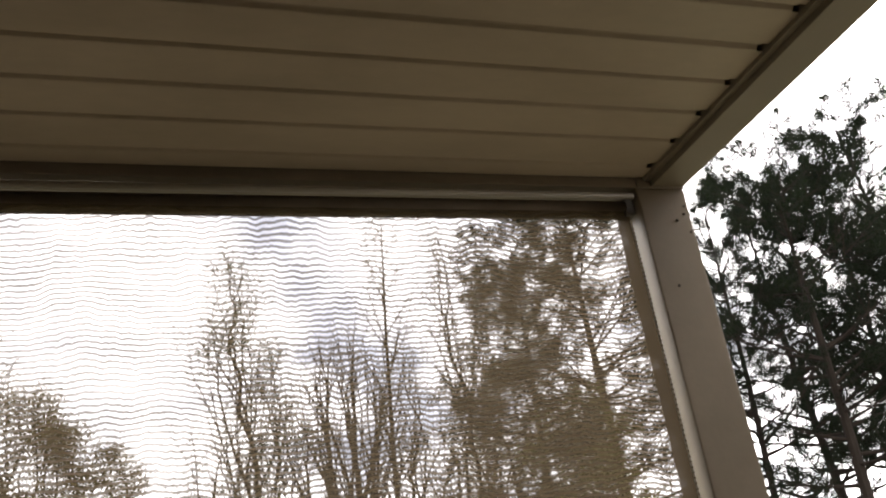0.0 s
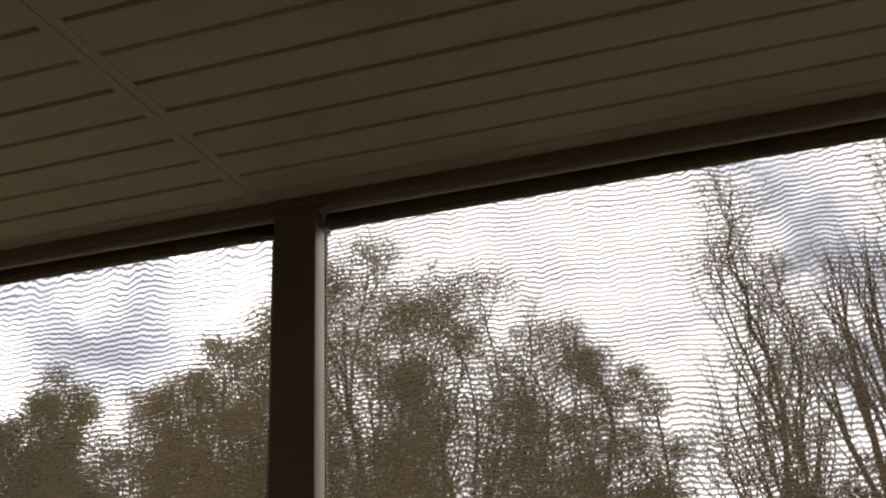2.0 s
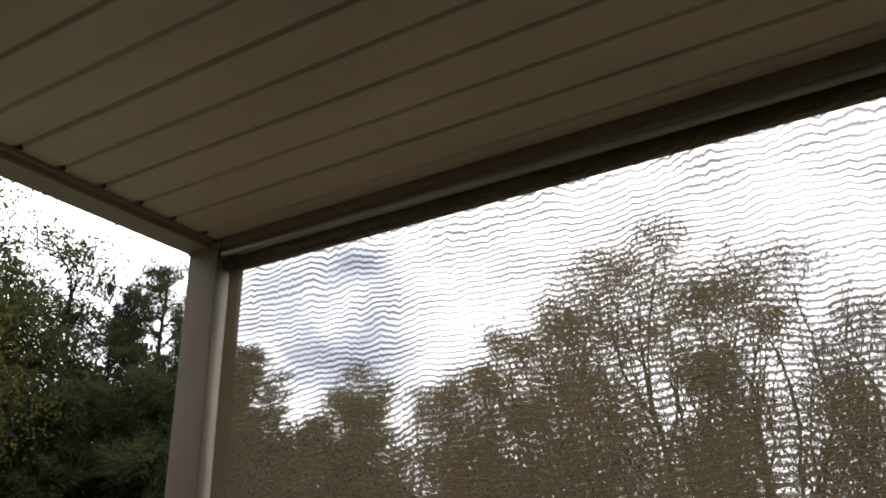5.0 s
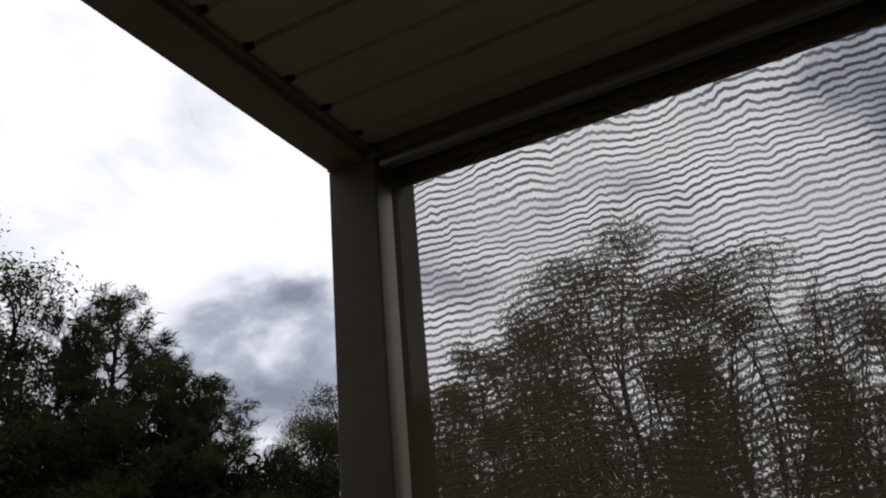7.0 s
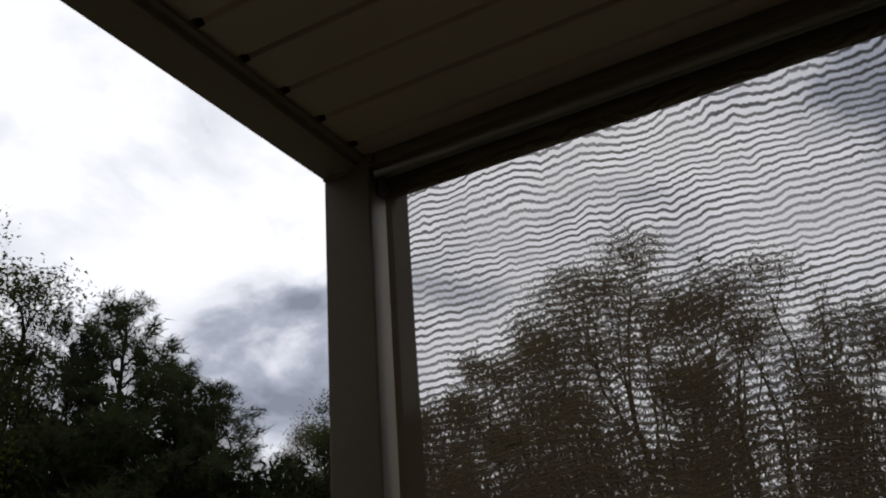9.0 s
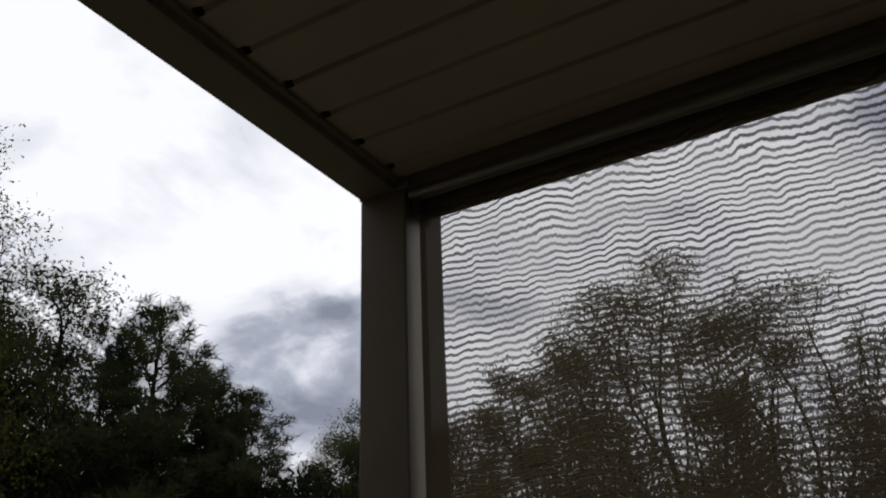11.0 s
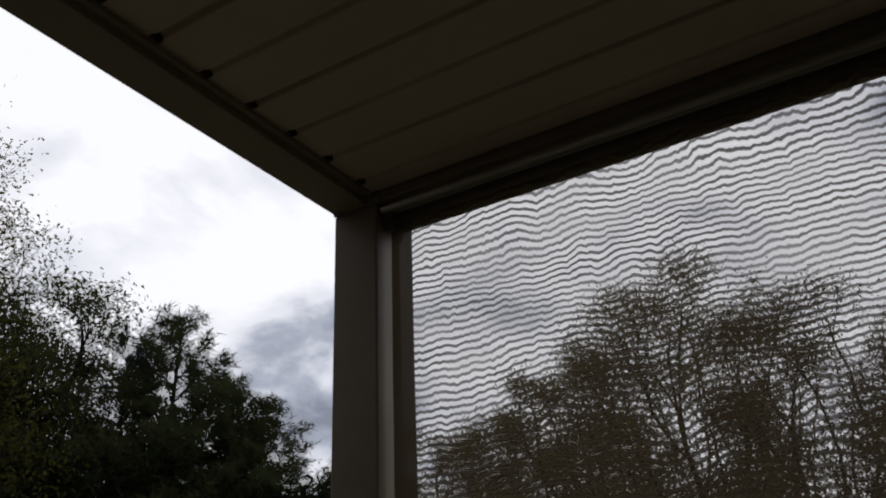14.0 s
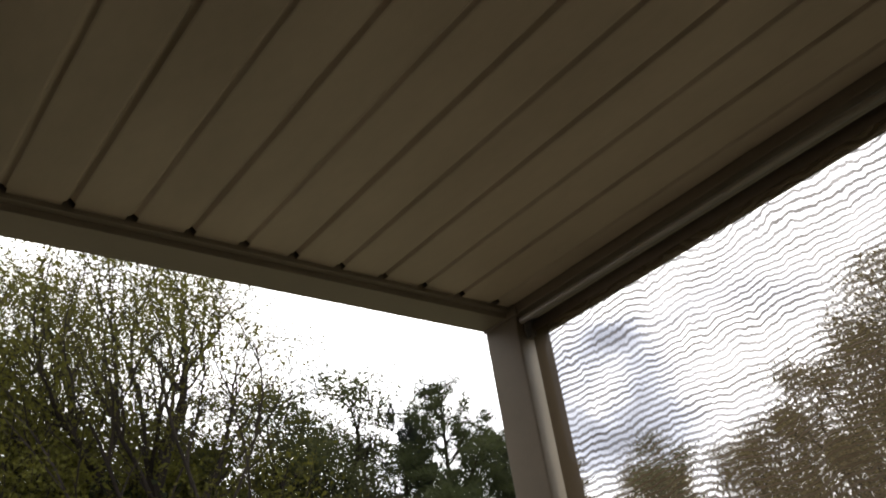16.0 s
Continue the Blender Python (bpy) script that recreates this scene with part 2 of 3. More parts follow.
    for shader, colour in ((yarn, (0.13, 0.102, 0.069)), (glow, (0.124, 0.095, 0.060))):
        dye = n.new("ShaderNodeVectorMath")
        dye.operation = "SCALE"
        dye.inputs[0].default_value = colour
        l.new(tone, dye.inputs["Scale"])
        l.new(dye.outputs[0], shader.inputs["Color"])
    cloth = n.new("ShaderNodeMixShader")
    cloth.inputs[0].default_value = 0.5
    l.new(yarn.outputs[0], cloth.inputs[1])
    l.new(glow.outputs[0], cloth.inputs[2])
    mix = n.new("ShaderNodeMixShader")
    l.new(fac.outputs["Result"], mix.inputs[0])
    l.new(cloth.outputs[0], mix.inputs[1])
    l.new(clear.outputs[0], mix.inputs[2])
    l.new(mix.outputs[0], out.inputs["Surface"])
    return m


# One cloth in two copies; the right is less open to dim bright sky.
CLOTHS = [shade_cloth(0.3, 62.0, 0.0, 0.0225, 0.065, 0.63), shade_cloth(0.12, 74.0, 1.0, 0.016, 0.055, 0.38)]


# ---------------------------------------------------------------- mesh helpers
def part(name, bm, mat, parent=None, label="", smooth=False):
    me = bpy.data.meshes.new(name)
    bm.to_mesh(me)
    bm.free()
    me.materials.append(mat)
    if smooth:
        me.shade_smooth()
    ob = new(name, me)
    ob.parent = parent
    return tagged(ob, label=label)


def mesh_part(name, verts, faces, mat, parent=None, label=""):
    me = bpy.data.meshes.new(name)
    me.from_pydata(verts, [], faces)
    me.materials.append(mat)
    ob = new(name, me)
    ob.parent = parent
    return tagged(ob, label=label)


def box(bm, x0, x1, y0, y1, z0, z1, bevel=0.0):
    made = bmesh.ops.create_cube(bm, size=1.0, matrix=Matrix.LocRotScale(((x0 + x1) / 2, (y0 + y1) / 2, (z0 + z1) / 2), None, (x1 - x0, y1 - y0, z1 - z0)))
    if bevel:
        edges = list({e for v in made["verts"] for e in v.link_edges})
        bmesh.ops.bevel(bm, geom=edges, offset=bevel, segments=2, affect="EDGES", profile=0.6)
    return bm


def boxes(*rows, bevel=0.0):
    bm = bmesh.new()
    for r in rows:
        box(bm, *r, bevel=bevel)
    return bm


def rod(bm, a, b, radius, sides=16, radius2=None):
    a, b = Vector(a), Vector(b)
    m = Matrix.Translation((a + b) / 2) @ (b - a).to_track_quat("Z", "Y").to_matrix().to_4x4()
    bmesh.ops.create_cone(bm, cap_ends=True, segments=sides, radius1=radius, radius2=radius if radius2 is None else radius2, depth=(b - a).length, matrix=m)
    return bm


def empty(name, x, y, z):
    ob = new(name)
    ob.location = (x, y, z)
    return ob


# ---------------------------------------------------------------- the porch: sizes
CEIL = 2.60            # underside of the soffit
BEAM = 2.575           # underside of the wrapped side beams
HEAD = 2.572           # underside of the front beam
PITCH = 0.127          # from groove to groove
LEFT, RIGHT = 0.0, 5.76    # soffit ends
SEAM0, SEAM1 = 2.738, 2.79
FRONT0, FRONT1 = 0.066, 0.168   # depth of posts and front beam
BACK = -2.75
TOP = 2.86
OUT_L, OUT_R = -0.125, 5.89

floor = tagged(part("floor", boxes((OUT_L, OUT_R, BACK, 0.3, -0.06, 0.0)), DECK), "dark stained wooden porch floor", "floor", kind="structure")
# Never in view; made tall and wide to keep sky light off the posts.
wall = tagged(part("wall_house", boxes((-9, 14, BACK - 0.2, BACK, -0.6, 6.4)), SIDING), "unseen brown house wall behind the porch, raised to block sky light", "wall", kind="structure")
# Unseen side walls, added to block sky light at the open ends.
wall_l = tagged(part("wall_left", boxes((OUT_L, -0.02, BACK + 0.001, -1.4, 0.001, BEAM - 0.003)), SIDING), "unseen brown side wall added to block sky light", "wall", kind="structure")
wall_r = tagged(part("wall_right", boxes((RIGHT + 0.02, OUT_R, BACK + 0.001, -0.9, 0.001, BEAM - 0.003)), SIDING), "unseen brown side wall added to block sky light", "wall", kind="structure")
roof = tagged(part("roof", boxes((OUT_L, OUT_R, BACK, FRONT1, TOP, TOP + 0.08)), ROOF), "dark flat roof over the porch", "roof", kind="structure")
ground = tagged(part("ground", boxes((-1500, 1500, -1500, 1500, -0.9, -0.6)), GRASS), "green and straw coloured lawn", "ground", kind="structure")


def soffit():
    """The slatted soffit: boards with grooves between them, open notches at the groove ends, in one mesh."""
    verts, faces = [], []

    def strip(profile, x0, x1):
        base = len(verts)
        for y, z in profile:
            verts.append((x0, y, z))
            verts.append((x1, y, z))
        for i in range(len(profile) - 1):
            faces.append((base + 2 * i, base + 2 * i + 1, base + 2 * i + 3, base + 2 * i + 2))

    rng = random.Random(4)
    for x0, x1, shift in ((LEFT, SEAM0, 0.0), (SEAM1, RIGHT, -0.006)):
        for i in range(0, 27):
            y1 = shift - PITCH * (i - 1) - 0.008   # towards the front
            y0 = y1 - PITCH + 0.016
            if i == 0:
                y1 = FRONT0 - 0.004
            sag = rng.uniform(-0.0008, 0.0008)
            deep = 0.009 if i % 2 else 0.007
            a, b = x0 + 0.015, x1 - 0.015
            if x0 > 1:
                a = x0 - 0.004
            if x1 < 5:
                b = x1 + 0.004
            strip([(y1, CEIL + sag), (y1 - 0.004, CEIL - 0.0008 + sag), (y0 + 0.004, CEIL - 0.0008 + sag), (y0, CEIL + sag), (y0 - 0.0045, CEIL + deep * 0.7), (y0 - 0.007, CEIL + deep), (y0 - 0.0095, CEIL + deep), (y0 - 0.016, CEIL)], a, b)
            # short ends beyond the notches
            if x0 < 1:
                strip([(y1 - 0.004, CEIL + sag), (y0 + 0.004, CEIL + sag)], x0 - 0.03, a)
            if x1 > 5:
                strip([(y1 - 0.004, CEIL + sag), (y0 + 0.004, CEIL + sag)], b, x1 + 0.03)
    ob = mesh_part("ceiling", verts, faces, VINYL)
    return tagged(ob, "cream vinyl soffit ceiling with grooved boards", "ceiling", kind="structure")


soffit()

# seam between the two runs of boards: a two-legged joining strip with a dark slit
xm = 0.5 * (SEAM0 + SEAM1)
tagged(part("trim_seam", boxes((SEAM0 - 0.004, xm - 0.0015, BACK, FRONT0 - 0.004, CEIL - 0.002, CEIL + 0.012), (xm + 0.0015, SEAM1 + 0.004, BACK, FRONT0 - 0.004, CEIL - 0.002, CEIL + 0.012)), VINYL),
       "cream joining strip across the soffit boards", "trim", kind="structure")
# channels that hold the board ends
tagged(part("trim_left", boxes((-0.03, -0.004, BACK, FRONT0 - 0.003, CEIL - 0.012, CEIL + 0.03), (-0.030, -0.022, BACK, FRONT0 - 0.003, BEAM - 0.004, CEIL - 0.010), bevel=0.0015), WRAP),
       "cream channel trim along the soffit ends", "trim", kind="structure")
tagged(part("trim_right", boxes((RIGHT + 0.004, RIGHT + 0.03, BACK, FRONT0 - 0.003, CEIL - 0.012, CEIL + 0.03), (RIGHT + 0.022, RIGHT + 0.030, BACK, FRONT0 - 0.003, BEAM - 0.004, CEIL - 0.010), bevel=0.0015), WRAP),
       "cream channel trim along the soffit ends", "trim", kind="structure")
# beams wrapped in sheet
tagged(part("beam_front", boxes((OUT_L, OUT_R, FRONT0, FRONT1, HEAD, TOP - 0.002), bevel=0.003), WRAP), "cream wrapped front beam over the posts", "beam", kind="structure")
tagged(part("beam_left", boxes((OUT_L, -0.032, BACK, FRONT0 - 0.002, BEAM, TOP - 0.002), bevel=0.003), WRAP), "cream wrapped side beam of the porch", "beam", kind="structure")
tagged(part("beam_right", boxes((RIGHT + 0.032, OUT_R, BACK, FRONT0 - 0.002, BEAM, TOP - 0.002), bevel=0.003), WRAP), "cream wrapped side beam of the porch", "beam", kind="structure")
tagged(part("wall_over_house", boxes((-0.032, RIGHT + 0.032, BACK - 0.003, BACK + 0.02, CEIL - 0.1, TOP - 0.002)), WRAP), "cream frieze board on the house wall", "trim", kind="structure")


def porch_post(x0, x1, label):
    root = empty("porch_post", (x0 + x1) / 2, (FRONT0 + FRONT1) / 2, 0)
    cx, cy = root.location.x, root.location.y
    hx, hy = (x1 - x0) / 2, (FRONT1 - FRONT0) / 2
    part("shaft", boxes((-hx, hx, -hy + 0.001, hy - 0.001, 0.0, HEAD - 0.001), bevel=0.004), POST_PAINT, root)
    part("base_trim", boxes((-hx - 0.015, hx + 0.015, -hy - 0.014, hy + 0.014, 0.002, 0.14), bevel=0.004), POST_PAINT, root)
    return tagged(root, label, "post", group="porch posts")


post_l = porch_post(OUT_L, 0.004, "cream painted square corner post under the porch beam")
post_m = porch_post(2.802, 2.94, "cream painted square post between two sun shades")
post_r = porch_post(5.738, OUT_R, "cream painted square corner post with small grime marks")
# small holes and scuffs near the head of the corner post
for dx, dz in ((0.028, -0.105), (0.062, -0.06), (0.055, -0.085), (0.063, -0.14), (-0.02, -0.30)):
    bm = bmesh.new()
    bmesh.ops.create_cone(bm, cap_ends=True, segments=8, radius1=0.0042, radius2=0.003, depth=0.003, matrix=pose(dx, FRONT0 - 0.0015 - (FRONT0 + FRONT1) / 2, BEAM + dz, 90))
    part("nail_head", bm, DIRT, post_r, "dark rusty nail head")
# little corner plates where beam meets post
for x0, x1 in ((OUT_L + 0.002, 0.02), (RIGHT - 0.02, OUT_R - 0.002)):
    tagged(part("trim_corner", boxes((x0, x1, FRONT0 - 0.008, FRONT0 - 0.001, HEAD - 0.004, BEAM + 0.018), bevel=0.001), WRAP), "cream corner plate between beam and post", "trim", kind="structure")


# ---------------------------------------------------------------- roller shades
ROLL_Y, ROLL_Z, ROLL_R = 0.135, 2.535, 0.027


def roller_shade(x0, x1, seed, label):
    root = empty("roller_shade", x0, ROLL_Y, 0.0)
    w = x1 - x0
    rng = random.Random(seed)
    bm = rod(bmesh.new(), (0.012, 0, ROLL_Z), (w - 0.012, 0, ROLL_Z), ROLL_R, 20)
    part("roller_tube", bm, TUBE, root, "brown cloth wound on a roller", True)
    # rounded head rail in front of and above the tube
    bm = rod(bmesh.new(), (0.005, -0.058, 2.5505), (w - 0.005, -0.058, 2.5505), 0.009, 14)
    part("head_rail", bm, RAIL, root, "pale painted round head rail", True)
    # the cloth: one hanging sheet with slight waves and curling side edges
    nx, nz = 90, 60
    z0, z1 = 0.25, ROLL_Z - 0.018
    verts, faces = [], []
    ph = [rng.uniform(0, 6.28) for _ in range(4)]
    for j in range(nz + 1):
        f = j / nz
        z = z1 + (z0 - z1) * f
        for i in range(nx + 1):
            u = i / nx
            pull = 0.006 * math.sin(3 * f * 3.1 + ph[0]) * f
            x = 0.012 + (w - 0.024) * u + (pull if u < 0.02 else -pull if u > 0.98 else 0)
            y = -ROLL_R - 0.002 + min(f * 6, 1) * (0.004 * math.sin(9 * u + ph[1] + 2 * f) + 0.0025 * math.sin(23 * u + ph[2] - 3 * f))
            verts.append((x, y, z))
    for j in range(nz):
        for i in range(nx):
            a = j * (nx + 1) + i
            faces.append((a, a + 1, a + nx + 2, a + nx + 1))
    cloth = mesh_part("cloth", verts, faces, CLOTHS[seed - 1], root, "see-through tan woven sun-shade cloth")
    cloth.data.shade_smooth()
    part("hem_bar", boxes((0.012, w - 0.012, -ROLL_R - 0.012, -ROLL_R + 0.008, z0 - 0.03, z0 + 0.004), bevel=0.004), TUBE, root, "brown hem bar")
    # stitched edge tapes
    for k, x in ((0, 0.014), (1, w - 0.014)):
        if seed == 1 and k == 0:
            continue
        tape = boxes((x - 0.002, x + 0.002, -ROLL_R - 0.0075, -ROLL_R - 0.006, z0, z1 - 0.03))
        tape_ob = part("edge_tape", tape, PLASTIC, root, "white stitched edge tape")
        verts, faces = [], []
        z = z0 + 0.01
        while z < z1 - 0.05:
            b = len(verts)
            verts += [(x - 0.002, -ROLL_R - 0.0085, z), (x + 0.002, -ROLL_R - 0.0085, z), (x + 0.002, -ROLL_R - 0.0085, z + 0.006), (x - 0.002, -ROLL_R - 0.0085, z + 0.006)]
            faces.append((b, b + 1, b + 2, b + 3))
            z += 0.013
        mesh_part("stitching", verts, faces, TUBE, tape_ob, "brown stitches")
    # end brackets with a small hooked foot
    for x, s in ((0.0, 1), (w, -1)):
        bm = boxes((min(x, x + s * 0.004), max(x, x + s * 0.004), -0.046, 0.034, ROLL_Z - 0.034, HEAD - 0.0008),
                   (min(x + s * 0.004, x + s * 0.026), max(x + s * 0.004, x + s * 0.026), -0.040, -0.024, ROLL_Z - 0.034, ROLL_Z - 0.028),
                   (min(x + s * 0.020, x + s * 0.026), max(x + s * 0.020, x + s * 0.026), -0.040, -0.024, ROLL_Z - 0.028, ROLL_Z - 0.016), bevel=0.001)
        bracket = part("bracket", bm, BRACKET, root, "brown-grey plastic end bracket")
        part("axle_pin", rod(bmesh.new(), (x + s * 0.002, 0, ROLL_Z), (x + s * 0.016, 0, ROLL_Z), 0.007, 10), FAN_METAL, bracket, "metal axle pin")
    return tagged(root, label, "roller shade", group="porch shades")


roller_shade(0.010, 2.798, 1, "tan mesh roller shade lowered between corner post and middle post")
roller_shade(2.944, 5.734, 2, "tan mesh roller shade lowered between middle post and corner post")


# ---------------------------------------------------------------- ceiling fan
def ceiling_fan(x, y):
    root = empty("ceiling_fan", x, y, CEIL)
    bm = rod(bmesh.new(), (0, 0, -0.001), (0, 0, -0.05), 0.07, 24, 0.045)
    part("canopy", bm, FAN_METAL, root)
    part("downrod", rod(bmesh.new(), (0, 0, -0.05), (0, 0, -0.14), 0.012, 12), FAN_METAL, root)
    bm = rod(bmesh.new(), (0, 0, -0.13), (0, 0, -0.16), 0.06, 24, 0.105)
    rod(bm, (0, 0, -0.16), (0, 0, -0.24), 0.105, 24)
    rod(bm, (0, 0, -0.24), (0, 0, -0.28), 0.105, 24, 0.05)
    part("motor", bm, FAN_METAL, root)
    for k in range(4):
        a = radians(109 + 90 * k)
        turn = Matrix.Rotation(a, 4, "Z")
        bm = bmesh.new()
        # outline of a paddle with rounded end corners
        outline = [(0.17, -0.055), (0.30, -0.065), (0.56, -0.074)]
        for c, (cx, cy) in ((0, (0.615, -0.036)), (1, (0.615, 0.036))):
            for s in range(7):
                th = radians(-90 + 15 * s + 90 * c)
                outline.append((cx + 0.038 * math.cos(th), cy + 0.038 * math.sin(th)))
        outline += [(0.56, 0.074), (0.30, 0.065), (0.17, 0.055)]
        tilt = Matrix.Rotation(radians(11), 4, "X")
        low = [bm.verts.new(turn @ (tilt @ Vector((px, py, -0.003)) + Vector((0, 0, -0.235)))) for px, py in outline]
        high = [bm.verts.new(turn @ (tilt @ Vector((px, py, 0.003)) + Vector((0, 0, -0.235)))) for px, py in outline]
        bm.faces.new(low[::-1])
        bm.faces.new(high)
        for i in range(len(low)):
            j = (i + 1) % len(low)
            bm.faces.new((low[i], low[j], high[j], high[i]))
        blade = part("blade", bm, FAN_BLADE, root, "dark green fan blade with rounded end")
        bm = boxes((0.09, 0.24, -0.02, 0.02, -0.232, -0.224), bevel=0.002)
        bmesh.ops.transform(bm, matrix=turn, verts=bm.verts)
        part("blade_iron", bm, FAN_METAL, blade, "dark metal blade arm")
    return tagged(root, "dark ceiling fan with green paddle blades under the soffit", "ceiling fan")


ceiling_fan(1.46, -1.562)


# ---------------------------------------------------------------- trees
class Growth:
    """Collects tapered limbs and leaves of one tree."""

    def __init__(self, seed):
        self.rng = random.Random(seed)
        self.trunk, self.limbs, self.tips = [], [], []

    def limb(self, p, d, length, r0, r1, store, wobble=0.12, lift=0.0, steps=5):
        pts = [(p.copy(), r0)]
        d = d.normalized()
        for i in range(steps):
            f = (i + 1) / steps
            d = (d + Vector((self.rng.uniform(-1, 1), self.rng.uniform(-1, 1), self.rng.uniform(-1, 1))) * wobble + Vector((0, 0, lift))).normalized()
            p = p + d * (length / steps)
            pts.append((p.copy(), r0 + (r1 - r0) * f))
        store.append(pts)
        return pts

    def side(self, d, angle):
        """A direction at that angle from d, turned round it at random."""
        axis = d.orthogonal().normalized()
        axis.rotate(Matrix.Rotation(self.rng.uniform(0, 2 * math.pi), 3, d))
        out = d.copy()
        out.rotate(Matrix.Rotation(angle, 3, axis))
        return out

    def branch(self, pts, level, spec):
        """Children along the outer part of a limb, down to the twigs."""
        count, ratio, angle, start, lift = spec[level]
        length = sum((pts[i + 1][0] - pts[i][0]).length for i in range(len(pts) - 1))
        for k in range(count):
            f = start + (1 - start) * (k + self.rng.random()) / count
            s = f * (len(pts) - 1)
            i = min(int(s), len(pts) - 2)
            p = pts[i][0].lerp(pts[i + 1][0], s - i)
            r = (pts[i][1] + (pts[i + 1][1] - pts[i][1]) * (s - i))
            d = self.side((pts[i + 1][0] - pts[i][0]).normalized(), radians(angle * self.rng.uniform(0.7, 1.3)))
            size = length * ratio * self.rng.uniform(0.6, 1.2) * (1.15 - 0.55 * f)
            child = self.limb(p, d, size, max(r * 0.6, 0.0065), max(r * 0.16, 0.004), self.limbs, 0.16, lift, 4 if level < len(spec) - 2 else 3 if level < len(spec) - 1 else 2)
            if level + 1 < len(spec):
                self.branch(child, level + 1, spec)
            else:
                self.tips.append(child)


def tubes(paths, sides_thick, sides_thin):
    verts, faces = [], []
    for pts in paths:
        n = sides_thick if pts[0][1] > 0.05 else sides_thin
        base = len(verts)
        d = (pts[-1][0] - pts[0][0]).normalized()
        u = d.orthogonal().normalized()
        w = d.cross(u)
        ring = [(math.cos(2 * math.pi * k / n), math.sin(2 * math.pi * k / n)) for k in range(n)]
        spike = pts[0][1] < 0.02
        for p, r in pts[:-1] if spike else pts:
            for c, s in ring:
                verts.append((p.x + r * (u.x * c + w.x * s), p.y + r * (u.y * c + w.y * s), p.z + r * (u.z * c + w.z * s)))
        if spike:
            end = len(verts)
            verts.append(tuple(pts[-1][0]))
            faces += [(end - n + k, end - n + (k + 1) % n, end) for k in range(n)]
        for i in range(len(pts) - (2 if spike else 1)):
            for k in range(n):
                a, b = base + i * n + k, base + i * n + (k + 1) % n
                faces.append((a, b, b + n, a + n))
    return verts, faces


def leaf_cards(centres, size, seed, long=1.7, small=False):
    """Small pointed leaves, each a folded diamond, turned at random round their centres."""
    rng = np.random.default_rng(seed)
    c = np.array(centres, dtype=float)
    n = len(c)
    a = rng.normal(size=(n, 3))
    a /= np.linalg.norm(a, axis=1)[:, None]
    b = np.cross(a, rng.normal(size=(n, 3)))
    b /= np.linalg.norm(b, axis=1)[:, None]
    s = (size * rng.uniform(0.6, 1.4, n))[:, None]
    if small:
        v = np.stack([c - a * s * long / 2 - b * s * 0.4, c - a * s * long / 2 + b * s * 0.4, c + a * s * long / 2], 1).reshape(-1, 3)
        return v.tolist(), np.arange(3 * n).reshape(-1, 3).tolist()
    v = np.stack([c - a * s * long / 2, c + b * s / 2, c + a * s * long / 2, c - b * s / 2], 1).reshape(-1, 3)
    f = np.arange(4 * n).reshape(-1, 4)
    return v.tolist(), f.tolist()


def needle_tufts(centres, directions, size, count, seed):
    """Pine tufts: a spray of thin blades round each twig tip."""
    rng = np.random.default_rng(seed)
    c = np.repeat(np.array(centres, dtype=float), count, 0)
    d = np.repeat(np.array(directions, dtype=float), count, 0)
    n = len(c)
    a = d * 0.7 + rng.normal(size=(n, 3)) * 0.75
    a /= np.linalg.norm(a, axis=1)[:, None]
    b = np.cross(a, rng.normal(size=(n, 3)))
    b /= np.linalg.norm(b, axis=1)[:, None]
    s = (size * rng.uniform(0.6, 1.25, n))[:, None]
    root = c + rng.normal(size=(n, 3)) * size * 0.3
    v = np.stack([root - b * s * 0.06, root + b * s * 0.06, root + a * s], 1).reshape(-1, 3)
    f = np.arange(3 * n).reshape(-1, 3)
    return v.tolist(), f.tolist()


def tip_points(g, per, spread):
    out = []
    for pts in g.tips:
        for _ in range(per):
            i = g.rng.randrange(len(pts) - 1)
            p = pts[i][0].lerp(pts[i + 1][0], g.rng.random())
            out.append((p.x + g.rng.gauss(0, spread), p.y + g.rng.gauss(0, spread), p.z + g.rng.gauss(0, spread)))
    return out


def assemble(name, g, bark, leaves, leaf_mat, label, crown_label):
    root = new(name)
    part_v, part_f = tubes(g.trunk, 8, 5)
    mesh_part("trunk", part_v, part_f, bark, root)
    v, f = tubes(g.limbs, 6, 3)
    mesh_part("branchwork", v, f, bark, root)
    if leaves:
        mesh_part("crown", leaves[0], leaves[1], leaf_mat, root, crown_label)
    return tagged(root, label, "tree")


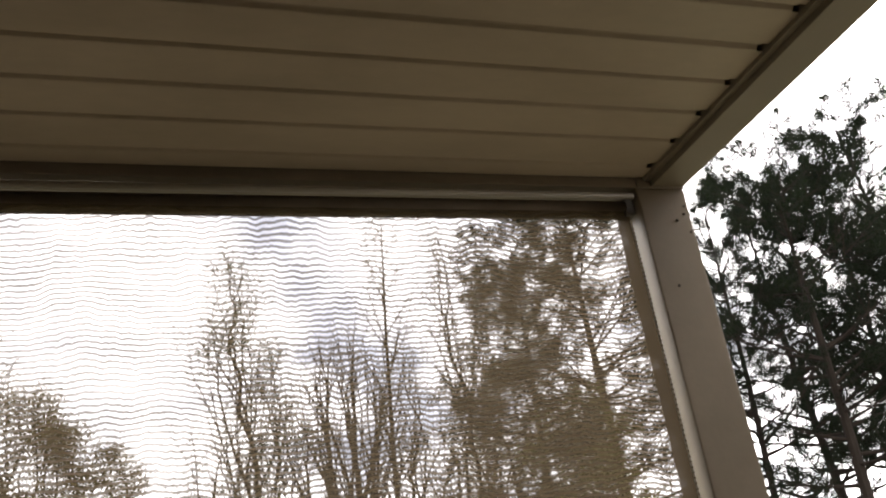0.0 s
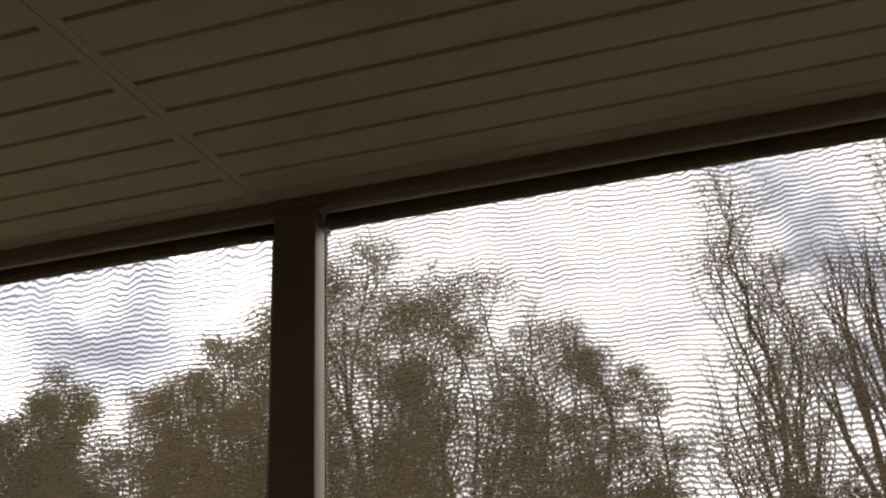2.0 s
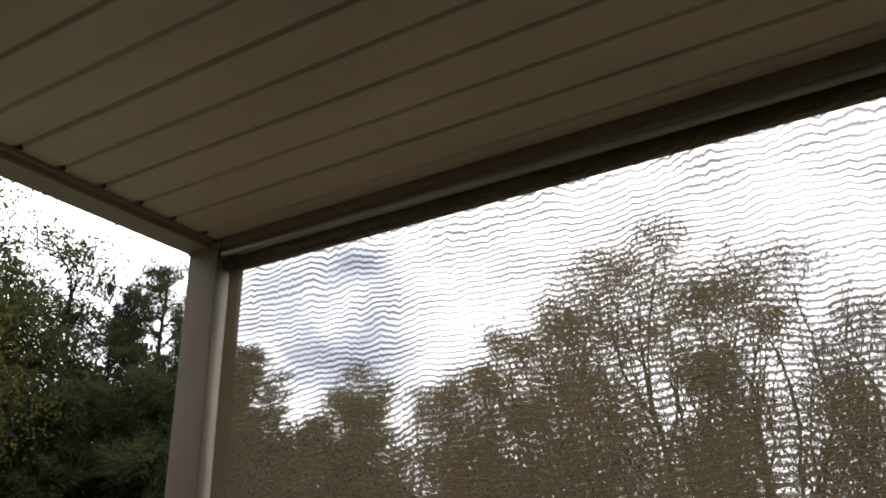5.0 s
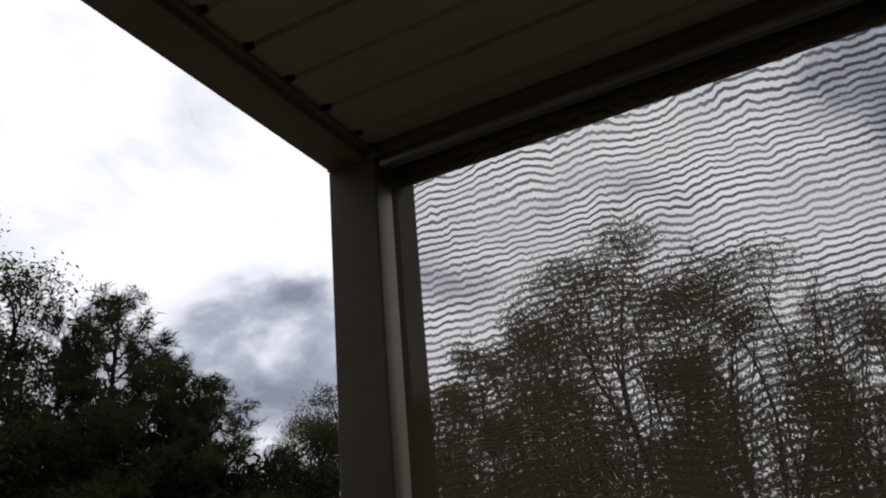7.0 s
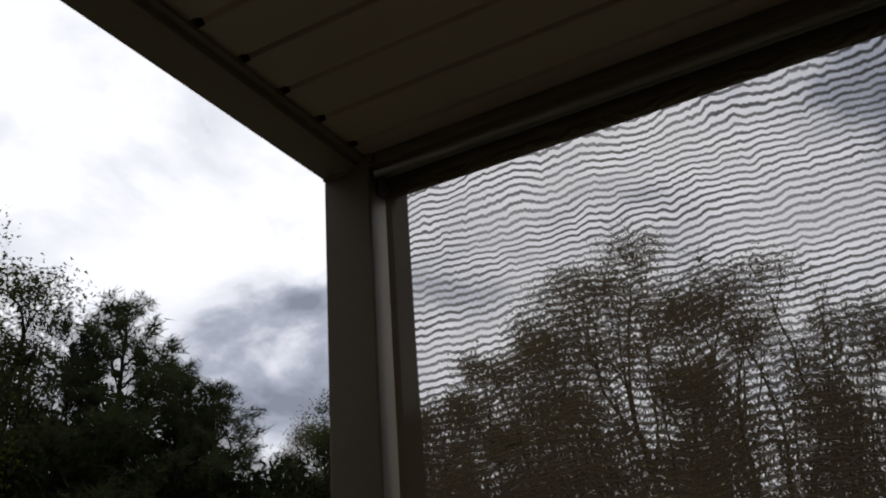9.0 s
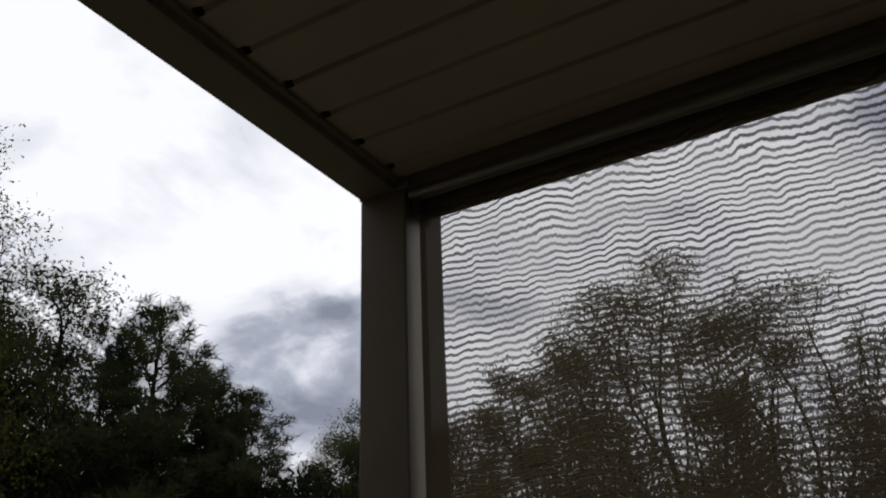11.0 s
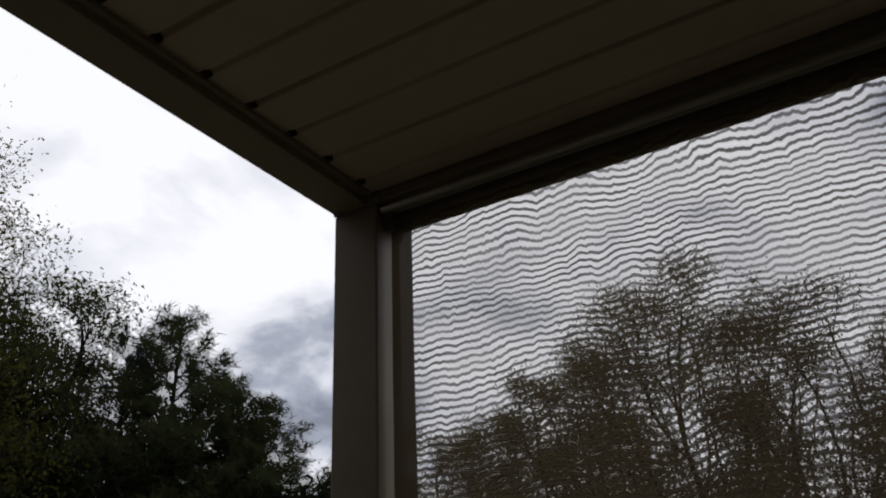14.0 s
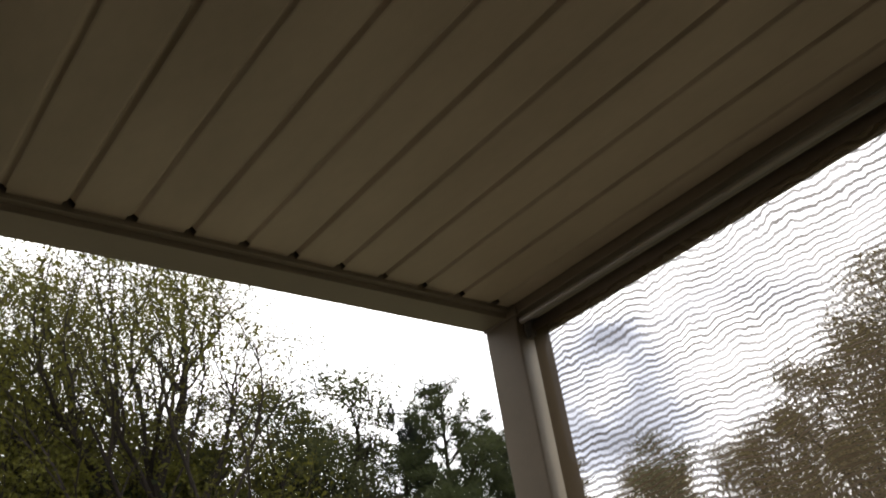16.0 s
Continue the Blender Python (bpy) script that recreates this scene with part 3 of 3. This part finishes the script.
def crowned_tree(name, seed, lobes, leaf_mat, label, points=900, per=28, leaf=0.045, bole=2.2, stems=1, spread=0.16, girth=0.0062, inner=0.35, back=0.35, low=1.6, clear=0.45, rise=0.5, shade=0.15, shy=0.0, power=0.46, crown_label="small budding leaves"):
    """A tree whose limbs reach out from the bole to points strewn through the lobes of its crown, each by the nearest way that does not
    lead too far from the root; the leaves sit in small flat clumps round the outer points."""
    g = Growth(seed)
    rng = np.random.default_rng(seed)
    weight = np.array([r * r * h for _, _, _, r, h in lobes]) ** 0.6
    pick = rng.choice(len(lobes), points, p=weight / weight.sum())
    ball = rng.normal(size=(points, 3))
    ball /= np.linalg.norm(ball, axis=1)[:, None]
    deep = rng.random(points) ** inner
    box_of = np.array(lobes)[pick]
    pts = box_of[:, :3] + ball * deep[:, None] * box_of[:, [3, 3, 4]]
    pts = pts[pts[:, 2] > low]
    joints = max(7, round(bole * 2.5))
    foot = []
    for k in range(stems):
        a = 2.4 * k + seed
        lean = 0.0 if stems == 1 else 0.22
        for i in range(joints):
            f = i / (joints - 1)
            foot.append((math.cos(a) * lean * (0.4 + f) * bole * 0.5, math.sin(a) * lean * (0.4 + f) * bole * 0.5, -0.1 + (bole + 0.1) * f, k))
    nodes = np.zeros((len(foot) + len(pts), 3))
    way = np.zeros(len(nodes))
    parent = [-1] * len(nodes)
    for i, (x, y, z, k) in enumerate(foot):
        nodes[i] = (x, y, z)
        if i % joints:
            parent[i] = i - 1
            way[i] = z
    order = np.argsort(np.linalg.norm((pts - np.array((0, 0, min(bole, low + 1.0)))) * np.array((1, 1, 0.9)), axis=1))
    count = len(foot)
    for i in order:
        p = pts[i]
        d = nodes[:count] - p
        far = np.linalg.norm(d, axis=1)
        cost = far + back * way[:count] + 2.2 * np.maximum(d[:, 2] + rise * far, 0)
        cost[[q for q in range(len(foot)) if q % joints < clear * joints]] += 50
        cost[:len(foot)] += shy
        b = int(np.argmin(cost))
        nodes[count], parent[count], way[count] = p, b, way[b] + far[b]
        count += 1
    children = [[] for _ in range(count)]
    load = np.ones(count)
    for i in range(count - 1, -1, -1):
        if parent[i] >= 0:
            children[parent[i]].append(i)
            load[parent[i]] += load[i]
    size = girth * load ** power
    heir = [max(c, key=lambda q: load[q]) if c else -1 for c in children]
    for _ in range(5):
        calm = nodes.copy()
        for i in range(len(foot), count):
            if heir[i] >= 0:
                calm[i] = 0.4 * nodes[i] + 0.3 * nodes[parent[i]] + 0.3 * nodes[heir[i]]
        nodes = calm
    jolt = rng.normal(size=(count, 3)) * 0.018
    starts = [(i, None) for i in range(0, len(foot), joints)]
    while starts:
        i, root = starts.pop()
        line = [] if root is None else [(Vector(nodes[root] + jolt[root] * (root >= len(foot))), min(size[root], size[i] * 1.25))]
        while True:
            line.append((Vector(nodes[i] + jolt[i] * (i >= len(foot))), size[i]))
            if not children[i]:
                break
            kids = sorted(children[i], key=lambda c: -load[c])
            starts += [(c, i) for c in kids[1:]]
            i = kids[0]
        (g.trunk if line[0][1] > girth * 7 else g.limbs).append(line)
    # twigs at the ends
    for i in range(len(foot), count):
        if len(children[i]) < 2:
            d = Vector(nodes[i] - nodes[parent[i]]).normalized()
            for _ in range(2):
                w = (d + Vector(rng.normal(size=3)) * 0.55 + Vector((0, 0, 0.25))).normalized()
                at = Vector(nodes[i] + jolt[i])
                tip = g.limb(at, w, rng.uniform(0.25, 0.6), girth * 0.75, girth * 0.5, g.limbs, 0.15, 0.0, 2)
                g.tips.append(tip)
    leaves = None
    if per:
        homes = np.array([tuple(q[0]) for tip in g.tips for q in tip[1:]])
        low_end, high_end = homes.min(0), homes.max(0)
        out = np.linalg.norm((homes - (low_end + high_end) / 2) / ((high_end - low_end) / 2), axis=1)
        homes = homes[rng.random(len(homes)) < np.clip((out - 0.3) / 0.45, shade, 0.95)]
        c = np.repeat(homes, max(1, round(per / 5)), 0)
        leaves = leaf_cards(c + rng.normal(size=c.shape) * np.array((spread, spread, spread * 0.6)), leaf, seed, small=True, long=1.5)
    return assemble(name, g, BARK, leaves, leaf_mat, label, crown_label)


def dome(seed, radius, low, high, lumps=13, size=0.42):
    """Lobes of a rounded crown: a core and lumps seated under a domed outline."""
    rng = random.Random(seed)
    mid, half = low + (high - low) * 0.42, (high - low) * 0.58
    out = [(0, 0, mid, radius * 0.62, half * 0.6)]
    for k in range(lumps):
        up = -0.55 + 1.45 * (k + 0.5) / lumps
        a = k * 2.4 + rng.uniform(-0.4, 0.4)
        r = radius * size * rng.uniform(0.75, 1.2) * (1 - 0.4 * max(up, 0))
        flat = max(math.sqrt(max(1 - up * up, 0)) * radius - r, 0)
        out.append((math.cos(a) * flat, math.sin(a) * flat, mid + up * (half - r * 0.8), r, r * 0.8))
    return out


def column(seed, radius, low, high, lumps=11):
    """Lobes of a tall crown that tapers to its head, its sides uneven."""
    rng = random.Random(seed)
    out = []
    for k in range(lumps):
        f = k / (lumps - 1)
        r = radius * (1 - 0.78 * f ** 1.3) * (0.6 + 0.4 * min(f * 5, 1)) * rng.uniform(0.8, 1.15)
        a = rng.uniform(0, 6.28)
        off = r * 0.35
        out.append((math.cos(a) * off, math.sin(a) * off, low + (high - low) * f * 0.95, r, (high - low) / lumps * 0.9))
    return out


def vase(seed, radius, low, high, lumps=12):
    """Lobes of a crown that opens upwards from a low fork."""
    rng = random.Random(seed)
    out = []
    for k in range(lumps):
        f = (k + 0.5) / lumps
        a = k * 2.4
        r = radius * rng.uniform(0.3, 0.45)
        flat = (radius - r) * math.sqrt(f)
        z = high - r - (high - low) * 0.55 * f * rng.uniform(0.6, 1.1)
        out.append((math.cos(a) * flat, math.sin(a) * flat, z, r, r * 1.3))
    out.append((0, 0, low + (high - low) * 0.45, radius * 0.5, (high - low) * 0.3))
    return out


def pole_tree(seed, label):
    """A tall thin stem with short bare limbs near its head, 14 m high."""
    g = Growth(seed)
    stem = g.limb(Vector((0, 0, -0.1)), Vector((-0.01, 0, 1)), 14, 0.12, 0.014, g.trunk, 0.02, 0.02, 16)
    g.branch(stem, 0, [(30, 0.16, 34, 0.36, 0.16), (6, 0.42, 34, 0.2, 0.08), (3, 0.45, 40, 0.25, 0.03)])
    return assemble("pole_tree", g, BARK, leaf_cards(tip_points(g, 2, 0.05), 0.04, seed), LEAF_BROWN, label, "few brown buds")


def pine(seed, needle, label, first=0.3, reach=3.2, limbs=38, tufts=8, cone=False):
    """A pine, 15 m high: a straight stem, level limbs with upturned ends, and tufts of long needles in open clumps."""
    g = Growth(seed)
    h = 15.0
    stem = g.limb(Vector((0, 0, -0.1)), Vector((0, 0, 1)), h - 0.3, 0.2, 0.025, g.trunk, 0.02, 0.02, 14)
    for k in range(limbs):
        f = first + (1 - first) * ((k + g.rng.random()) / limbs) ** 0.9
        s = min(f, 0.985) * 14
        i = min(int(s), 13)
        p = stem[i][0].lerp(stem[i + 1][0], s - i)
        r = stem[i][1]
        a = g.rng.uniform(0, 2 * math.pi)
        taper = (1 - f) / (1 - first)
        size = reach * ((0.06 + 0.95 * max(taper, 0) ** 0.62) if cone else (0.25 + 1.25 * math.sqrt(max(taper, 0)) * (1 - 0.45 * taper))) * g.rng.uniform(0.65, 1.15)
        rise = g.rng.uniform(0.1, 0.4) + 0.9 * (1 - taper) ** 2 if cone else g.rng.uniform(-0.15, 0.4) + 0.5 * (1 - taper)
        bough = g.limb(p, Vector((math.cos(a), math.sin(a), rise)), size, r * 0.36 + 0.01, 0.01, g.limbs, 0.1, 0.04, 5)
        g.branch(bough, 0, [(max(3, round(size * 3.4)), 0.36, 48, 0.15, 0.05), (max(2, round(size * 1.9)), 0.45, 45, 0.2, 0.06)] if cone else [(max(4, round(size * 3.4)), 0.38, 50, 0.3, 0.08), (5, 0.46, 46, 0.3, 0.08)])
    centres, ways = [], []
    for pts in g.tips:
        for q in range(2):
            j = len(pts) - 1 - q
            centres.append(tuple(pts[j][0]))
            ways.append(tuple((pts[j][0] - pts[j - 1][0]).normalized()))
    v, f = needle_tufts(centres, ways, 0.3 if cone else 0.2, tufts if cone else tufts + 3, seed)
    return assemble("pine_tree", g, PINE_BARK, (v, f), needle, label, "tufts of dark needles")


def bush(seed, mat, label):
    """A dense evergreen bush or low tree, 5 m high, with an uneven outline."""
    g = Growth(seed)
    for k in range(9):
        a = 2 * math.pi * k / 9
        tilt = g.rng.uniform(0.1, 0.7)
        stem = g.limb(Vector((0.15 * math.cos(a), 0.15 * math.sin(a), -0.1)), Vector((math.cos(a) * tilt, math.sin(a) * tilt, 1)), g.rng.uniform(3.6, 4.8) * (1 - 0.2 * tilt), 0.06, 0.012, g.trunk, 0.08, 0.02, 6)
        g.branch(stem, 0, [(12, 0.36, 55, 0.12, 0.03), (7, 0.42, 45, 0.2, 0.03)])
    root = assemble("evergreen_bush", g, PINE_BARK, leaf_cards(tip_points(g, 22, 0.14), 0.068, seed, small=True), mat, label, "dense dark leaves")
    return tagged(root, category="bush")


GROUND = -0.6


def plant(proto, rows, group):
    """Copies of one tree: x, y, height of the top, turn in degrees, and how wide against its height."""
    full = max(v.co.z for c in proto.children for v in c.data.vertices)
    for k, (x, y, top, turn, wide) in enumerate(rows):
        s = (top - GROUND) / full
        if k == 0:
            proto.matrix_basis = Matrix.Translation((x, y, GROUND)) @ Matrix.Rotation(radians(turn), 4, "Z")
            proto.scale = (s * wide, s * wide, s)
        else:
            copy = copy_thing(proto, Matrix.Translation((x, y, GROUND)) @ Matrix.Rotation(radians(turn), 4, "Z"))
            copy.scale = (s * wide, s * wide, s)
        tagged(proto, group=group)


plant(crowned_tree("deciduous_tree", 11, dome(11, 3.3, 1.8, 12.2, 18, 0.40), LEAF_BROWN, "broad tree with brown-green opening leaves", 2300, 76, 0.050, 2.4, 5, 0.22, 0.0058, shade=0.22),
      [(-4.8, 20, 11.6, 150, 1.0)], "broad trees")
plant(crowned_tree("deciduous_tree", 12, dome(12, 2.4, 1.8, 10.8, 15, 0.42), LEAF_BROWN, "broad tree with thin brownish spring leaves", 1300, 68, 0.050, 2.2, 4, 0.22, 0.0058, shade=0.22),
      [(-1.8, 20.3, 10.6, 0, 1.0), (-7.0, 20.4, 10.2, 140, 1.0), (0.8, 20.6, 8.7, 230, 0.9), (-11.2, 21.5, 8.5, 60, 0.9), (-13.4, 22.5, 8.8, 300, 0.8), (-9.6, 21.6, 8.8, 20, 0.9), (-15.6, 21.0, 8.8, 170, 0.9)], "broad trees")
plant(crowned_tree("deciduous_tree", 13, dome(13, 1.3, 1.8, 9.2, 10, 0.5), LEAF_BROWN, "small dense tree in brown-green leaf", 560, 70, 0.055, 2.0, 2, 0.18, 0.0066),
      [(-8.9, 20, 9.4, 0, 0.9), (2.0, 20.4, 7.6, 100, 1.0), (-10.4, 20.6, 8.6, 200, 0.8), (3.1, 21, 7.2, 40, 0.9), (-14.9, 21.5, 8.4, 310, 1.1)], "small broad trees")
plant(crowned_tree("slender_tree", 21, column(21, 2.5, 2.4, 12.0, 14), LEAF_PALE, "tall slender tree with sparse pale leaves", 1200, 30, 0.046, 11.4, 1, 0.17, 0.0085, 0.55, 0.12, 2.4, 0.08, 0.75, shy=0.4, power=0.36, crown_label="sparse small leaves"),
      [(6.0, 20, 12.1, 0, 1.0), (7.0, 20.4, 9.6, 120, 0.85)], "slender trees")
plant(crowned_tree("slender_tree", 22, column(22, 1.6, 3.0, 12.6, 14), LEAF_BROWN, "slender tree with fine brown twigs", 800, 24, 0.046, 11.8, 1, 0.17, 0.0085, 0.55, 0.12, 2.4, 0.12, 0.75, shy=0.4, power=0.36, crown_label="sparse small leaves"),
      [(12.0, 20.2, 13.0, 0, 0.9), (13.2, 21, 11.6, 120, 1.1), (14.4, 21.5, 9.6, 60, 1.4), (0.2, 21.5, 9.6, 150, 1.2), (11.2, 22, 9.8, 200, 1.3), (-11.9, 22, 8.8, 30, 1.3)], "slender trees")
plant(crowned_tree("bare_tree", 31, vase(31, 2.4, 2.5, 9.8), LEAF_BROWN, "bare tree with long limbs fanning upwards", 700, 6, 0.03, 2.6, 5, 0.08, 0.0095, 0.5, 0.8, 1.6, 0.45, 0.6, crown_label="few opening buds"),
      [(8.7, 20, 10.1, 0, 0.95)], "bare trees")
plant(crowned_tree("spreading_tree", 32, vase(32, 4.3, 1.6, 13.0, 18), LEAF_LIME, "spreading tree with bare limbs and first green leaves", 2600, 46, 0.05, 2.0, 4, 0.2, 0.0066, 0.45, 0.4, 1.6, 0.3, 0.35, 0.5, crown_label="first yellow-green leaves"),
      [(-16.1, 4.6, 14.0, 0, 1.05), (-19.0, 1.2, 15.0, 200, 1.0)], "spreading trees")
plant(pole_tree(41, "very tall thin tree with a bare straight stem"),
      [(9.9, 20, 14.2, 0, 1.0)], "thin tall trees")
plant(crowned_tree("deciduous_tree", 14, dome(14, 2.2, 1.6, 9.0, 14, 0.45), LEAF_LIME, "low tree in fresh yellow-green leaf", 850, 62, 0.07, 1.6, 4, 0.2, 0.0056, 0.4, 0.35, 1.2, 0.45, 0.4, 0.5, crown_label="fresh yellow-green leaves"),
      [(-17.4, 7.4, 9.2, 0, 1.0), (-18.0, 4.8, 9.8, 60, 1.2), (-17.6, 2.0, 9.8, 20, 1.2), (-20, 2.6, 10.8, 160, 1.2), (-19.4, 6.4, 9.8, 210, 1.0), (-17.4, 9.0, 8.6, 90, 1.0), (15.0, 19.4, 7.6, 10, 0.9)], "spring green trees")
plant(crowned_tree("deciduous_tree", 15, dome(15, 1.3, 1.8, 10.5, 12, 0.45), LEAF_PALE, "pale young tree with small light leaves", 900, 60, 0.052, 7.4, 2, 0.17, 0.0056, 0.4, 0.3, 1.6, 0.3, 0.6, 0.5, crown_label="small light leaves"),
      [(-16.4, 8.0, 10.2, 0, 1.25), (-15.5, 9.6, 10.5, 70, 1.25), (-16.4, 9.2, 9.8, 140, 1.2), (-15.2, 10.4, 9.2, 250, 1.1), (-11.3, 15.3, 6.8, 20, 1.1), (-10.7, 15.6, 7.5, 100, 1.0), (-12.2, 15.6, 6.2, 220, 1.1), (-17.4, 6.6, 10.1, 300, 0.9)], "pale trees")
plant(pine(51, NEEDLE, "tall pine with open clumps of needles, coloured dark as if backlit", 0.28, 3.3, 60, 8),
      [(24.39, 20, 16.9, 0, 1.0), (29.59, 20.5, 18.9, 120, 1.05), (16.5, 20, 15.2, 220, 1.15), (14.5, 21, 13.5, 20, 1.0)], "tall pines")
plant(pine(52, NEEDLE, "pine with long level limbs, coloured dark as if backlit", 0.22, 3.4, 56, 8),
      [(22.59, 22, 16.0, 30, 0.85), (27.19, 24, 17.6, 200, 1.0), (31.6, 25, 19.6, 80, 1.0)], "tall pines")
plant(pine(53, NEEDLE_BLUE, "grey-green pine with thin upturned tufts", 0.35, 2.4, 40, 8),
      [(-14.7, 10.8, 9.1, 0, 0.7), (-14.45, 11.2, 8.9, 140, 0.5)], "grey pines")
plant(pine(54, NEEDLE_GREEN, "dense conical pine with a pointed head", 0.08, 4.3, 92, 9, True),
      [(-14.4, 11.5, 9.7, 0, 1.3), (-13.3, 12.9, 7.9, 60, 0.8), (-12.6, 13.5, 7.7, 200, 1.3), (-14.4, 13.6, 8.4, 300, 1.4)], "conical pines")
plant(bush(61, BUSH_LEAF, "dense dark evergreen bush"),
      [(-15.2, 10.6, 7.2, 0, 0.8), (-14.0, 12.4, 6.8, 50, 0.9), (-12.8, 14.2, 6.7, 100, 0.9), (-12.0, 14.8, 5.8, 150, 1.0), (-17.2, 8.8, 7.2, 190, 0.9), (-18.8, 6.0, 8.8, 10, 1.0), (-18.8, 3.2, 9.0, 70, 1.0), (2.5, 19.4, 3.5, 200, 1.0), (7.69, 19.5, 4.1, 250, 1.0), (-10.1, 19.4, 4.2, 300, 1.0), (-11.0, 16.0, 5.0, 20, 1.1)], "evergreen bushes")
